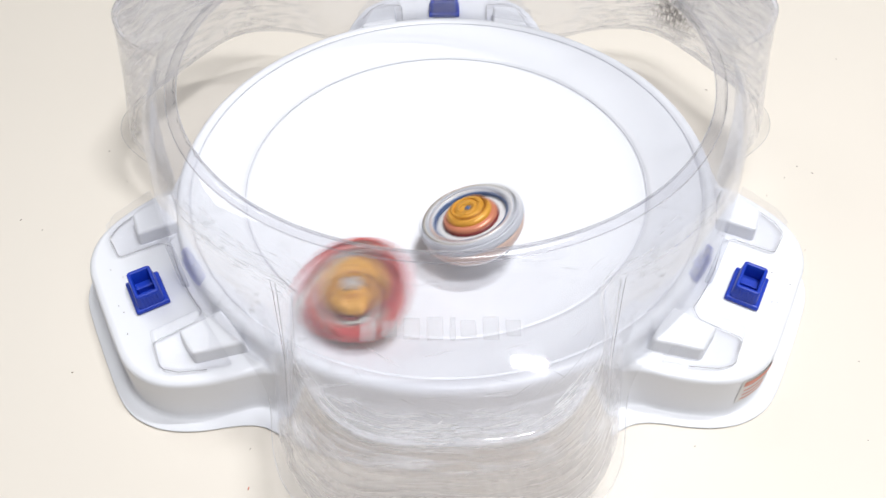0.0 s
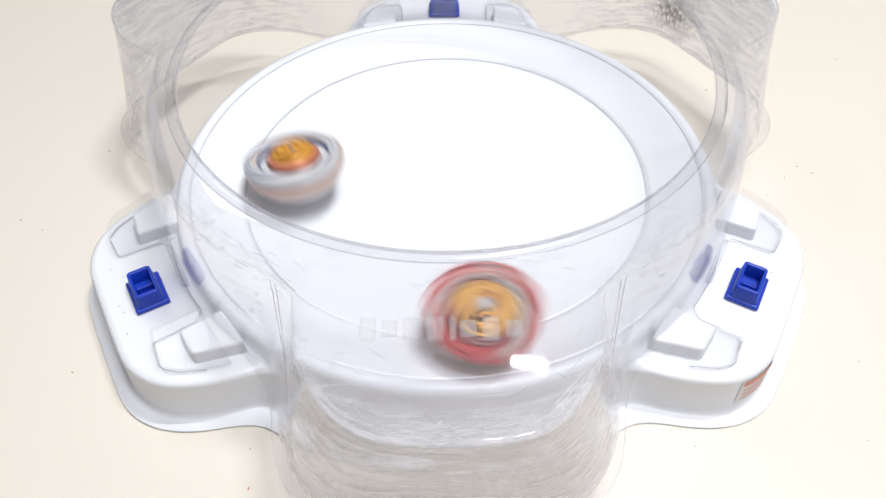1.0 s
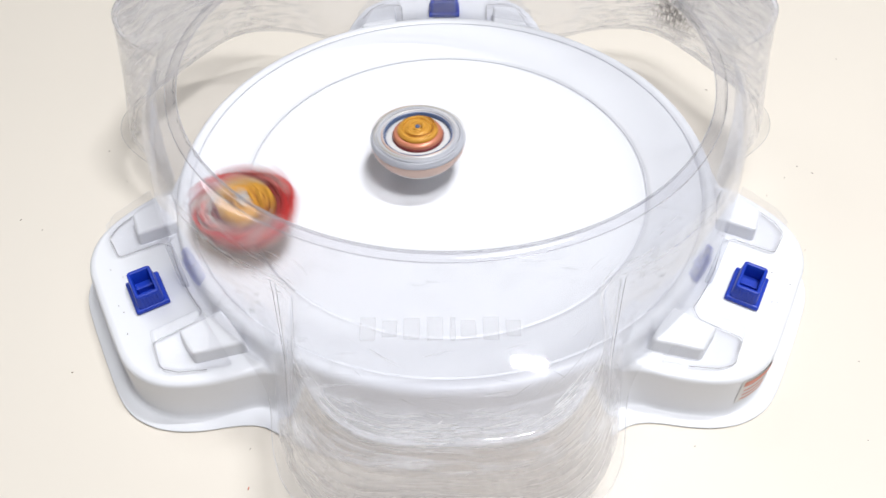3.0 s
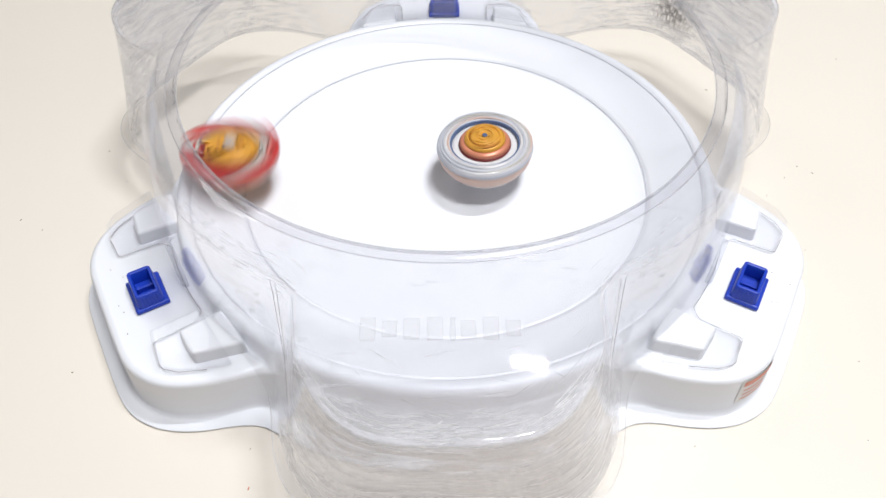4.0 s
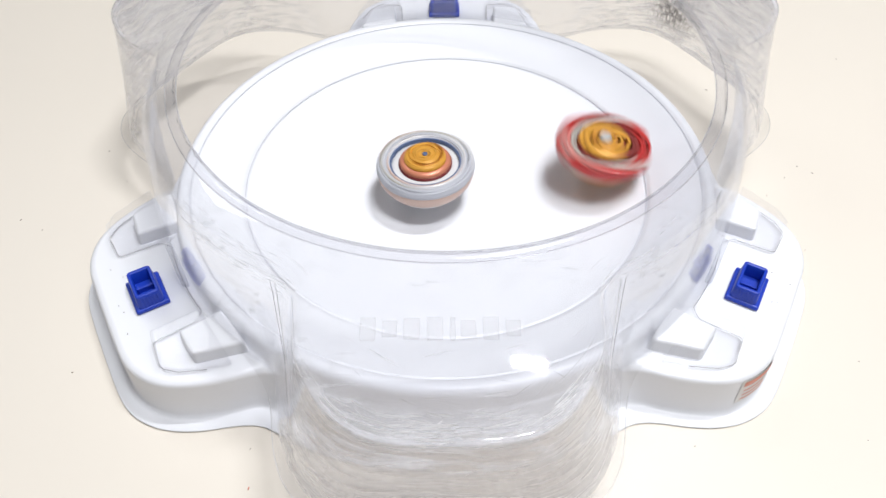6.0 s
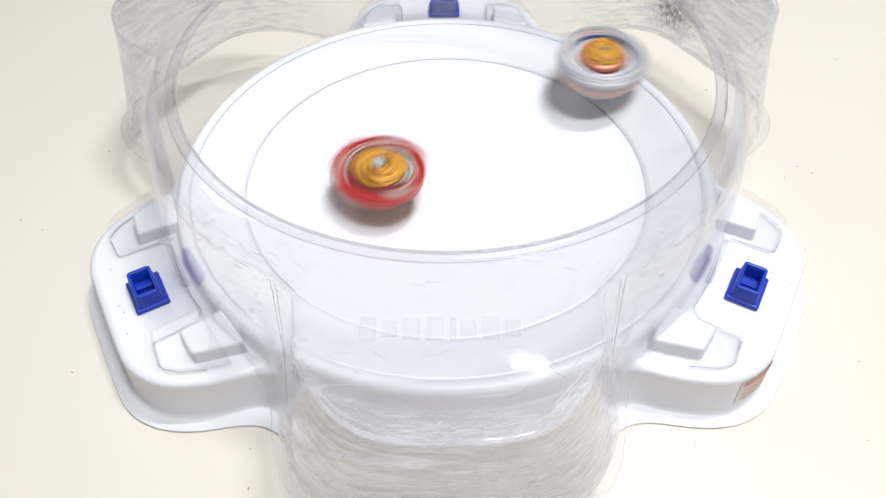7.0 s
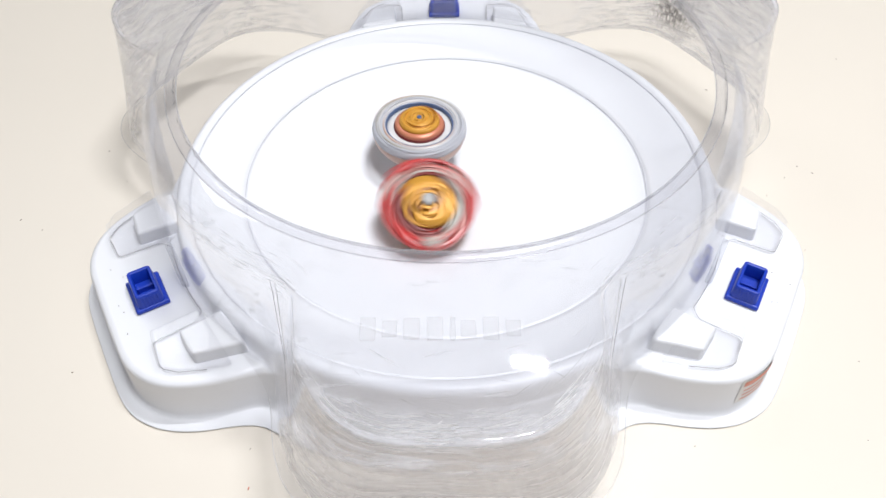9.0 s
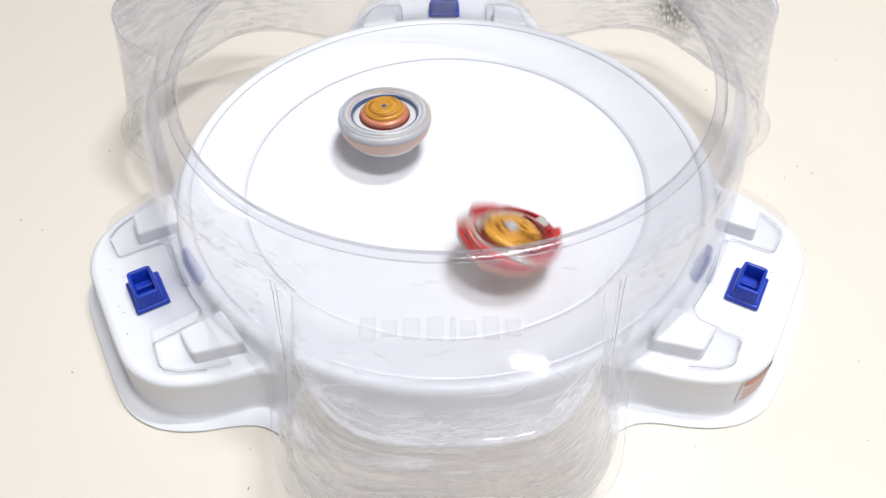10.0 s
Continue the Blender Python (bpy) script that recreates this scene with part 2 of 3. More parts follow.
def ring(radii, heights):
    rs = radii if isinstance(radii, list) else [radii] * N
    zs = heights if isinstance(heights, list) else [heights] * N
    return [(r * math.cos(t), r * math.sin(t), DECK + z) for r, z, t in zip(rs, zs, TURNS)]


def bowl(r):
    """Height of the running surface over the deck."""
    if r < 0.1:
        return -0.012 * (1 - (r / 0.1) ** 2)
    return (min(r, 0.1245) - 0.1) / 0.0245 * 0.0082


def stadium_base():
    base = tagged(new("toy_stadium"), "white plastic spinning-top stadium base with three pods on the table", "toy stadium")
    lp = [ring(0.0005, bowl(0))]
    for k in range(1, 20):
        lp.append(ring(0.0988 * k / 19, bowl(0.0988 * k / 19)))
    lp += [ring(0.0994, -0.0002), ring(0.0996, -0.0006), ring(0.1005, -0.0005), ring(0.1007, 0.0003)]
    lp += [ring(r, bowl(r)) for r in (0.103, 0.108, 0.114, 0.12, 0.1237)]
    lp += [ring(0.1241, 0.0081), ring(0.1243, 0.0077), ring(0.1251, 0.0079), ring(0.1254, 0.0086), ring(0.1283, 0.0088), ring(0.1302, 0.0082), ring(0.1313, 0.0066), ring(0.1318, 0.004)]
    lp.append(ring(0.1322, [0.0012 * p + 0.001 * (1 - p) for p in in_pod]))
    lp.append(ring([min(0.134, 0.1326 + 0.001 * p) for p in in_pod], [0.0 * p - 0.002 * (1 - p) for p in in_pod]))
    edge = pod_edge
    lp.append(ring([max(e - 0.003, 0.1327 + 0.001 * p) for e, p in zip(edge, in_pod)], [-0.0028 * (1 - p) for p in in_pod]))
    lp.append(ring([e - 0.001 * p + 0.0001 for e, p in zip(edge, in_pod)], [-0.0003 - 0.0032 * (1 - p) for p in in_pod]))
    lp.append(ring([e + 0.0003 for e in edge], [-0.0014 - 0.003 * (1 - p) for p in in_pod]))
    lp.append(ring([e + 0.0004 + 0.0002 * (1 - p) for e, p in zip(edge, in_pod)], [-0.0030 - 0.0024 * (1 - p) for p in in_pod]))
    lp.append(ring([e + 0.0012 + 0.0028 * (1 - p) for e, p in zip(edge, in_pod)], -0.0215))
    lp.append(ring([e + 0.0022 + 0.003 * (1 - p) for e, p in zip(edge, in_pod)], -0.0234))
    lp.append(ring([e + 0.004 + 0.0035 * (1 - p) for e, p in zip(edge, in_pod)], -0.0238))
    lp.append(ring([f - 0.0004 for f in flange_edge], -0.0238))
    lp.append(ring(flange_edge, -0.0241))
    lp.append(ring([f - 0.0001 for f in flange_edge], -0.0244))
    lp.append(ring([f - 0.0005 for f in flange_edge], -0.0250))
    part("dish", loft(lp, True), WHITE, base, "white moulded bowl, deck and flange in one shell")
    # grey beads paint the shade in the two creases, fading out at the front
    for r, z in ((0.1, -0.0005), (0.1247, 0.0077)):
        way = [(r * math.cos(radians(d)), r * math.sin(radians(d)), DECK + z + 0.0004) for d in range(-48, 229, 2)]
        part("crease", thread(way, 0.00028), GROOVE, base, "thin grey bead that paints the shade of the moulding line")
    # two raised keys on each pod
    for a in (90, 210, 330):
        m = pose(0, 0, 0, 0, 0, a)
        for s in (1, -1):
            key = block([(0.1265, 0.029 * s), (0.1470, 0.0305 * s), (0.1455, 0.0455 * s), (0.1235, 0.0512 * s)][::s], DECK - 0.002, DECK + 0.0072, 0.0017, 0.07)
            part("key_block", key, WHITE, base, flat_faces=True).matrix_basis = m
    # a sticker with unreadable print on one pod's side, wrapped round its corner
    def strip(a0, a1, z0, z1, lift):
        bm = bmesh.new()
        cols = []
        for k in range(9):
            a = a0 + (a1 - a0) * k / 8
            e = float(np.interp(a * N / 360, range(N), pod_edge))
            cols.append([bm.verts.new(((e + 0.0003 + 0.0009 * (-z) / 0.0215 + lift) * math.cos(radians(a)), (e + 0.0003 + 0.0009 * (-z) / 0.0215 + lift) * math.sin(radians(a)), DECK + z)) for z in (z0, z1)])
        for p, q in zip(cols, cols[1:]):
            bm.faces.new((p[0], q[0], q[1], p[1]))
        return bm
    label = part("sticker", strip(314.6, 321.5, -0.0185, -0.0025, 0.0003), PAPER, base, "small white and red printed sticker")
    part("print_bar", strip(315.0, 321.0, -0.0068, -0.0035, 0.0005), STICKER_RED, label, "red band", False)
    for z in (-0.0095, -0.0125, -0.0155):
        part("print_bar", strip(315.2, 319.5, z - 0.0008, z, 0.0005), STICKER_RED, label, "red line of unreadable print", False)
    return base


def thread(points, r):
    """A thin six-sided bead along points."""
    loops = []
    for i, p in enumerate(points):
        d = (Vector(points[min(i + 1, len(points) - 1)]) - Vector(points[max(i - 1, 0)])).normalized()
        a = d.orthogonal().normalized()
        b = d.cross(a)
        ref = Vector((0, 0, 1))
        a = (ref - d * ref.dot(d)).normalized() if abs(d.z) < 0.9 else a
        b = d.cross(a)
        loops.append([Vector(p) + (a * math.cos(t) + b * math.sin(t)) * r for t in (k * math.pi / 3 for k in range(6))])
    return loft(loops, True, True)


def scratch_marks(cover, lp):
    """Short pale scratches lying on the shell, thickest on the front pocket and the walls beside it."""
    rng = random.Random(41)
    bm = bmesh.new()

    def at(turn, k):
        i, f = int(turn) % N, turn % 1
        j = min(len(lp) - 2, max(0, int(k)))
        g = k - j
        p = [Vector(lp[j + b][(i + a) % N]) * ((f if a else 1 - f) * (g if b else 1 - g)) for a in (0, 1) for b in (0, 1)]
        return p[0] + p[1] + p[2] + p[3]

    for count, a0, a1, k0, k1, long, broad in ((90, 252, 288, 5, 9, 0.008, 1), (60, 256, 284, 11, 16, 0.012, 1), (70, 222, 246, 3, 14, 0.010, 1.2), (50, 294, 318, 3, 14, 0.008, 1.0),
                                                (40, 20, 165, 3, 14, 0.008, 1), (34, 228, 305, 3, 9, 0.018, 1), (90, 258, 283, 8, 12, 0.015, 1.6), (50, 257, 284, 6.4, 8.6, 0.014, 4.2)):
        for _ in range(count):
            turn, k = rng.uniform(a0, a1) * 2, rng.uniform(k0, k1)
            tilt = rng.gauss(0, 0.5)
            size = long * rng.uniform(0.3, 1.0) / 0.15 / (2 * math.pi) * N
            half = rng.uniform(0.00006, 0.00017) * broad
            line = [at(turn + size * u * math.cos(tilt), max(k0 - 1, min(len(lp) - 1.01, k + size * 0.12 * u * math.sin(tilt) + 0.1 * u * u))) for u in (-0.5, -0.17, 0.17, 0.5)]
            out = Vector((line[1].x, line[1].y, 0.06)).normalized()
            d = (line[-1] - line[0]).normalized()
            w = d.cross(out).normalized()
            edge = []
            for p, s in zip(line, (0.2, 1, 1, 0.2)):
                p = p + out * 0.00045
                edge.append((bm.verts.new(p - w * half * s), bm.verts.new(p + w * half * s)))
            for x, y in zip(edge, edge[1:]):
                bm.faces.new((x[0], y[0], y[1], x[1]))
    tagged(part("scratch_pattern", bm, MARK, cover, "fine pale scratches in the clear plastic", False), kind="stuff")


def clear_cover():
    cover = tagged(new("plastic_cover"), "clear scratched plastic stadium cover with three bulging pockets", "cover")
    lip = (0.1190, 0.0708)
    rim = part("rim", revolve([(0.1146, 0.0706), (0.1144, 0.0714), (0.1148, 0.0721), (0.1162, 0.0724), (0.1176, 0.0722), (0.1185, 0.0716), (0.1190, 0.0708)], 240, False), LIP, cover, "clear rolled rim with scuffed edges")
    rim.location = (0, 0, DECK)
    rolled = rim.modifiers.new("sheet", "SOLIDIFY")
    rolled.thickness, rolled.offset = 0.0006, 0.0
    lp = []
    for k in (0.0, 0.08, 0.2, 0.35, 0.5, 0.65, 0.8, 0.9, 0.94, 0.97):
        swell = 0.0022 * math.sin(math.pi * k)
        lp.append(ring([lip[0] + (s - lip[0]) * k + swell * w for s, w in zip(shoulder, open_wall)],
                       [lip[1] + (0.0602 - lip[1]) * k + swell * w + 0.0005 * math.sin(math.pi * k) * (1 - w) for w in open_wall]))
    lp.append(ring([s - 0.0004 for s in shoulder], 0.0603))
    lp.append(ring([s for s in shoulder], 0.0599))
    lp.append(ring([s + 0.0001 for s in shoulder], 0.0593))
    for k in (0.02, 0.08, 0.2, 0.4, 0.6, 0.8, 1.0):
        lp.append(ring([s + (f - s) * k + 0.0014 * math.sin(math.pi * k) * w for s, f, w in zip(shoulder, foot, open_wall)], 0.0593 * (1 - k) + 0.0006 * k))
    shell = part("shell", loft(lp), CLEAR, cover, "clear thin scratched plastic wall")
    thick = shell.modifiers.new("sheet", "SOLIDIFY")
    thick.thickness, thick.offset, thick.use_rim = 0.0006, 0.0, False
    clear_of = [f + 0.0005 for f in foot]
    hem_skin = loft([ring(clear_of, 0.0008), ring(hem, 0.0008), ring(hem, 0.0003), ring(clear_of, 0.0003)])
    part("flange", hem_skin, HEM, cover, "narrow clear flange round the foot", smooth=False)
    for a in (90, 210, 330):
        m = pose(0, 0, 0, 0, 0, a)
        for s in (1, -1):
            lug = block([(0.1345, 0.0262 * s), (0.1572, 0.0272 * s), (0.158, 0.0405 * s), (0.1525, 0.0465 * s), (0.132, 0.0548 * s)][::s], DECK + 0.0006, DECK + 0.0105, 0.0016, 0.05)
            part("key_lug", lug, TAB, cover, "clear raised lug over the white key", flat_faces=True).matrix_basis = m
        latch = block([(0.1345, -0.0075), (0.1375, -0.0060), (0.1375, 0.0060), (0.1345, 0.0075)], DECK + 0.002, DECK + 0.02, 0.001, 0.1)
        part("latch", latch, LATCH, cover, "small clear latch bump", flat_faces=True).matrix_basis = m
        # thin tinted bead painting the dark line of the cover's edge on the pod
        way = [(0.1362 * math.cos(radians(d)), 0.1362 * math.sin(radians(d))) for d in range(-9, 10, 3)]
        side = [(0.1368, 0.0245), (0.139, 0.0262), (0.1560, 0.0270), (0.1572, 0.0280), (0.1580, 0.0400), (0.1570, 0.0422), (0.1525, 0.0465), (0.142, 0.0512)]
        way = [(x, -y) for x, y in reversed(side)] + way + side
        part("edge_bead", thread([(x, y, DECK + 0.0012) for x, y in way], 0.00022), EDGE_SHADE, cover, "thin tinted bead that paints the clear cover's dark edge line").matrix_basis = m
    scratch_marks(cover, lp)
    # beads painting edge light and shade: fold lines down each pocket's sides, the edge of its shoulder and of its
    # flange
    for pocket in (30, 150, 270):
        for s in {30: (-1,), 150: (1,), 270: (1, -1)}[pocket]:
            side = [tuple(lp[len(lp) - 8 + i][int((pocket + s * d) * 2) % N]) for i, d in enumerate((27, 27, 26.5, 25.5, 22.5, 20.5, 20, 20))]
            part("fold_line", thread(side, 0.00024), RUBBED_LIT, cover, "pale bead that paints the light along the pocket's fold")
            crease = [tuple(lp[len(lp) - 8 + i][int((pocket + s * (d + 1.0)) * 2) % N]) for i, d in enumerate((27, 27, 26.5, 25.5, 22.5, 20.5, 20, 20))]
            part("fold_line", thread(crease, 0.00016), EDGE_SHADE, cover, "thin grey bead that paints the shade beside the fold")
        turns = [int((pocket + d / 2) * 2) % N for d in range(-46, 47)]
        part("shoulder_edge", thread([tuple(lp[11][i]) for i in turns], 0.0001 if pocket == 270 else 0.00013), RUBBED_LIT if pocket == 270 else EDGE_SHADE, cover, "bead on the pocket's shoulder edge, rubbed pale in front, painted dark line behind")
        turns = [int((pocket + d / 2) * 2) % N for d in range(-58, 59)]
        part("flange_edge", thread([tuple(ring(hem, 0.0006)[i]) for i in turns], 0.00016), EDGE_SHADE, cover, "thin tinted bead that paints the clear flange's dark edge line")
    # tinted beads paint the dark outlines of the rim's two edges
    for r, z in ((0.1145, 0.0717), (0.1189, 0.0712)):
        edge = thread([(r * math.cos(t * math.pi / 90), r * math.sin(t * math.pi / 90), DECK + z) for t in range(181)], 0.00013)
        part("rim_edge", edge, RIM_SHADE, cover, "thin tinted bead that paints the clear rim's dark outline")
    # embossed maker's mark on the front pocket: plain raised bars in place of lettering
    slope = math.degrees(math.atan2(0.0694 - 0.0602, 0.1775 - 0.1198))
    x = -0.028
    for w, h in ((0.0058, 0.0088), (0.0055, 0.0062), (0.0062, 0.0082), (0.006, 0.0088), (0.0022, 0.0088), (0.0058, 0.0062), (0.006, 0.0088), (0.0056, 0.0062)):
        w, h = w * 0.86, h * 0.9
        bar = block([(-w / 2, -h / 2), (w / 2, -h / 2), (w / 2, h / 2), (-w / 2, h / 2)], -0.0004, 0.0011, 0.0007)
        ob = part("embossed_bar", bar, EMBOSS, cover, "plain raised clear bar of the maker's mark", flat_faces=True)
        ob.matrix_basis = pose(x + w / 2, -0.1425, DECK + 0.0694 - (0.1425 - 0.1198) * math.tan(math.radians(slope)) + 0.0011, slope)
        x += w / 0.86 + 0.0012
    for a0, a1, n in ((188, 198, 9), (202, 217, 12), (338, 360, 22), (0, 17, 16)):
        for k in range(n):
            a = a0 + (a1 - a0) * (k + random.uniform(0.1, 0.9)) / n
            r = 0.1152 if a0 in (188, 202, 0) else 0.1183
            w = random.uniform(0.0003, 0.0015)
            mark = box(-0.00007, 0.00007, -w, w, 0, 0.0002)
            part("scuff", mark, INK, cover, "short dark scuff on the rim", smooth=False).matrix_basis = pose(0, 0, DECK + 0.0724 - (0.0003 if r < 0.117 else 0.0001), 0, 0, a) @ pose(r + random.uniform(-0.0003, 0.0003), 0, 0, 0, 0, random.uniform(-24, 24))
    return cover


def blue_plug(a):
    """A blue socket clip: footplate, ribbed square tube and a cross-bar inside."""
    plug = tagged(new("blue_clip"), "bright blue plastic square socket clip on a white pod", "clip", "clips on the pods")
    part("footplate", box(-0.0074, 0.0072, -0.0097, 0.0097, 0, 0.0025, 0.0011), BLUE, plug, flat_faces=True)
    hw, hd, h = 0.0050, 0.0081, 0.0093

    def outline(w, d, r, z):
        return [(sx * (w - r) + r * math.cos(q), sy * (d - r) + r * math.sin(q), z)
                for sx, sy, q0 in ((1, 1, 0), (-1, 1, 90), (-1, -1, 180), (1, -1, 270)) for q in (radians(q0 + 22.5 * k) for k in range(5))]

    tube = loft([outline(hw + 0.0007, hd + 0.0007, 0.0016, 0.002), outline(hw + 0.0001, hd + 0.0001, 0.0014, h - 0.0005), outline(hw - 0.0001, hd - 0.0001, 0.0013, h - 0.0001), outline(hw - 0.0005, hd - 0.0005, 0.0011, h),
                 outline(hw - 0.0010, hd - 0.0014, 0.0006, h), outline(hw - 0.0013, hd - 0.0017, 0.0004, h - 0.0003), outline(hw - 0.0014, hd - 0.0019, 0.0004, 0.0026)])
    part("tube", tube, BLUE, plug)
    part("cross_bar", box(-hw + 0.0013, hw - 0.0013, -0.0014, -0.0002, 0.0022, 0.0050, 0.0002), BLUE, plug, smooth=False)
    for x in (-0.0029, 0.0029):
        part("bar_stop", box(x - 0.0005, x + 0.0005, -0.0019, 0.0002, 0.0022, 0.0054, 0.0002), BLUE, plug, smooth=False)
    for k in range(6):
        for s in (1, -1):
            x = -0.0036 + 0.00144 * k
            rib = box(x - 0.00035, x + 0.00035, -0.0003, 0.0003, 0.0, 0.0060, 0.00015)
            part("rib", rib, BLUE, plug, smooth=False).matrix_basis = pose(0, s * (hd + 0.0006), 0.0022, s * 5)
    m = pose(0, 0, DECK, 0, 0, a) @ pose(0.1517, 0, 0.0)
    plug.matrix_basis = m
    return plug


stadium_base()
clear_cover()
for angle in (90, 210, 330):
    blue_plug(angle)


# ---- the two spinning tops ----
def wing(r0, r1, a0, a1, z0, z1, sweep=0.0, n=7):
    """A curved blade between two radii over an angle, in degrees, bevelled."""
    out = []
    for i in range(n + 1):
        a = math.radians(a0 + (a1 - a0) * i / n)
        r = r1 + sweep * (i / n - 0.5)
        out.append((r * math.cos(a), r * math.sin(a)))
    for i in range(n, -1, -1):
        a = math.radians(a0 + (a1 - a0) * i / n)
        out.append((r0 * math.cos(a), r0 * math.sin(a)))
    return block(out, z0, z1, 0.0005)


def ridges(top, r0, r1, bands, mats, height, arcs, seed):
    """Thin arcs of mixed colours laid round a top in bands; height(r) is their crest."""
    rng = random.Random(seed)
    step = (r1 - r0) / bands
    for b in range(bands):
        a = rng.uniform(0, 360)
        for k in range(arcs):
            long = 360 / arcs * rng.uniform(0.6, 0.95)
            r = r0 + step * b
            z = height(r + step / 2) + rng.uniform(-0.0004, 0.0005)
            part("ridge", wing(r, r + step * 1.05, a, a + long, z - 0.0022, z, step * rng.uniform(-0.8, 0.8), 8), rng.choice(mats), top)
            a += 360 / arcs


def gold_top():
    top = tagged(new("spinning_top"), "white and grey spinning top with a gold cap, spinning", "spinning top", "battling tops")
    part("tip", revolve([(0.0012, 0.0), (0.0028, 0.0012), (0.0048, 0.004), (0.0085, 0.007), (0.0125, 0.009), (0.0125, 0.0115)]), PEARL, top, "white plastic driver tip")
    part("disc", revolve([(0.0125, 0.0085), (0.0160, 0.0087), (0.0185, 0.0103), (0.0200, 0.0128), (0.0196, 0.0155)]), PEARL, top, "white lower disc")
    part("skirt", revolve([(0.0190, 0.0122), (0.0212, 0.0136), (0.0232, 0.0168), (0.0241, 0.0205), (0.0236, 0.0216), (0.022, 0.0218)]), PEACH, top, "peach-tinted lower rim")
    part("outer_ring", revolve([(0.0225, 0.0206), (0.0239, 0.0211), (0.0243, 0.0222), (0.0238, 0.0238), (0.0222, 0.0249), (0.0195, 0.0254), (0.0178, 0.0251), (0.0173, 0.0245)], 72, False), STEEL, top, "pearl-grey outer ring")
    ridges(top, 0.0180, 0.0238, 5, (STEEL, STEEL, PEARL, PEACH, BONE, PEARL), lambda r: 0.0256 - 60 * max(0, r - 0.0195) ** 2, 4, 3)
    part("blue_ring", revolve([(0.0175, 0.0247), (0.0169, 0.0249), (0.0166, 0.0243), (0.0166, 0.0222)], 72, False), NAVY, top, "dark blue inner wall of the ring")
    part("white_ring", revolve([(0.0170, 0.0221), (0.0166, 0.0226), (0.0150, 0.0231), (0.0135, 0.0232), (0.0120, 0.0226)], 72, False), PEARL, top, "white recessed ring")
    part("collar_foot", revolve([(0.0132, 0.0224), (0.0131, 0.0242), (0.0126, 0.0246), (0.0118, 0.0246)]), DARK_RED, top, "dark red foot of the collar")
    part("collar", revolve([(0.0127, 0.0238), (0.0127, 0.0252), (0.0120, 0.0261), (0.0106, 0.0266), (0.0098, 0.0266)]), COPPER, top, "copper-red collar")
    part("cap", revolve([(0.0104, 0.0255), (0.0104, 0.0272), (0.0100, 0.0282), (0.0086, 0.0289), (0.0080, 0.0286), (0.0068, 0.0287), (0.0064, 0.0291), (0.0042, 0.0294), (0.0037, 0.0291), (0.0014, 0.0291)]), GOLD, top, "gold cap with ring grooves")
    ridges(top, 0.0026, 0.0094, 6, (GOLD, GOLD, GOLD, DARK_GOLD), lambda r: 0.0296 - 7 * r * r, 4, 5)
    part("hub", revolve([(0.0013, 0.0284), (0.0013, 0.0295), (0.0009, 0.0297)], 24), NAVY, top, "tiny blue hub")
    return top


def red_top():
    top = tagged(new("spinning_top"), "red spinning top with gold swirls and silver hub, wobbling", "spinning top", "battling tops")
    part("tip", revolve([(0.0012, 0.0), (0.003, 0.0012), (0.005, 0.004), (0.0085, 0.0065), (0.0112, 0.008), (0.0112, 0.0105)]), AMBER, top, "amber driver tip")
    part("disc", revolve([(0.0112, 0.0092), (0.0155, 0.0096), (0.0178, 0.0114), (0.0186, 0.0134), (0.0180, 0.0148)]), AMBER, top, "amber lower disc")
    part("skirt", revolve([(0.0170, 0.0136), (0.0200, 0.0146), (0.0220, 0.0172), (0.0225, 0.0190), (0.0204, 0.0200), (0.0160, 0.0200)]), PINK, top, "pale red lower rim")
    for k in range(3):
        a = k * 120
        part("red_wing", wing(0.0142, 0.0231, a, a + 74, 0.0186, 0.0218, 0.0018, 12), RED, top, "swept red wing")
        part("pale_wing", wing(0.0150, 0.0228, a + 78, a + 116, 0.0182, 0.0212, -0.0016), (PINK, BONE, PINK)[k], top, ("pale red inlay", "worn white inlay", "pale red inlay")[k])
        part("red_fin", wing(0.0186, 0.0229, a + 6, a + 40, 0.0216, 0.0242, 0.0030), RED, top, "raised red fin")
        part("bone_fin", wing(0.0180, 0.0224, a + 50, a + 70, 0.0216, 0.0232, 0.0034), BONE, top, "grey-beige fin")
    # the pearl arcs among the red put the rim's white glints into the colour
    ridges(top, 0.0166, 0.0228, 5, (RED, RED, DARK_RED, RED, PINK, RED, PEARL), lambda r: 0.0226, 3, 11)
    part("well", revolve([(0.0160, 0.0190), (0.0158, 0.0212), (0.0112, 0.0216), (0.0030, 0.0224)]), DARK_RED, top, "dark red centre plate")
    ridges(top, 0.0138, 0.0168, 2, (BONE, BONE, PEARL, DARK_RED, BONE), lambda r: 0.0231, 3, 8)
    ridges(top, 0.0036, 0.0134, 7, (GOLD, GOLD, GOLD, GOLD, AMBER, DARK_RED), lambda r: 0.0262 - 18 * r * r, 2, 31)
    for a in (20, 200):
        part("gold_plate", wing(0.0060, 0.0128, a, a + 95, 0.0222, 0.0247, 0.002, 12), GOLD, top, "broad gold plate beside the hub")
    part("hub", revolve([(0.0032, 0.0222), (0.0031, 0.0262), (0.0027, 0.0272), (0.0016, 0.0276), (0.0010, 0.0272)], 32), SILVER, top, "silver hub")
    return top


GOLD_TOP, RED_TOP = gold_top(), red_top()


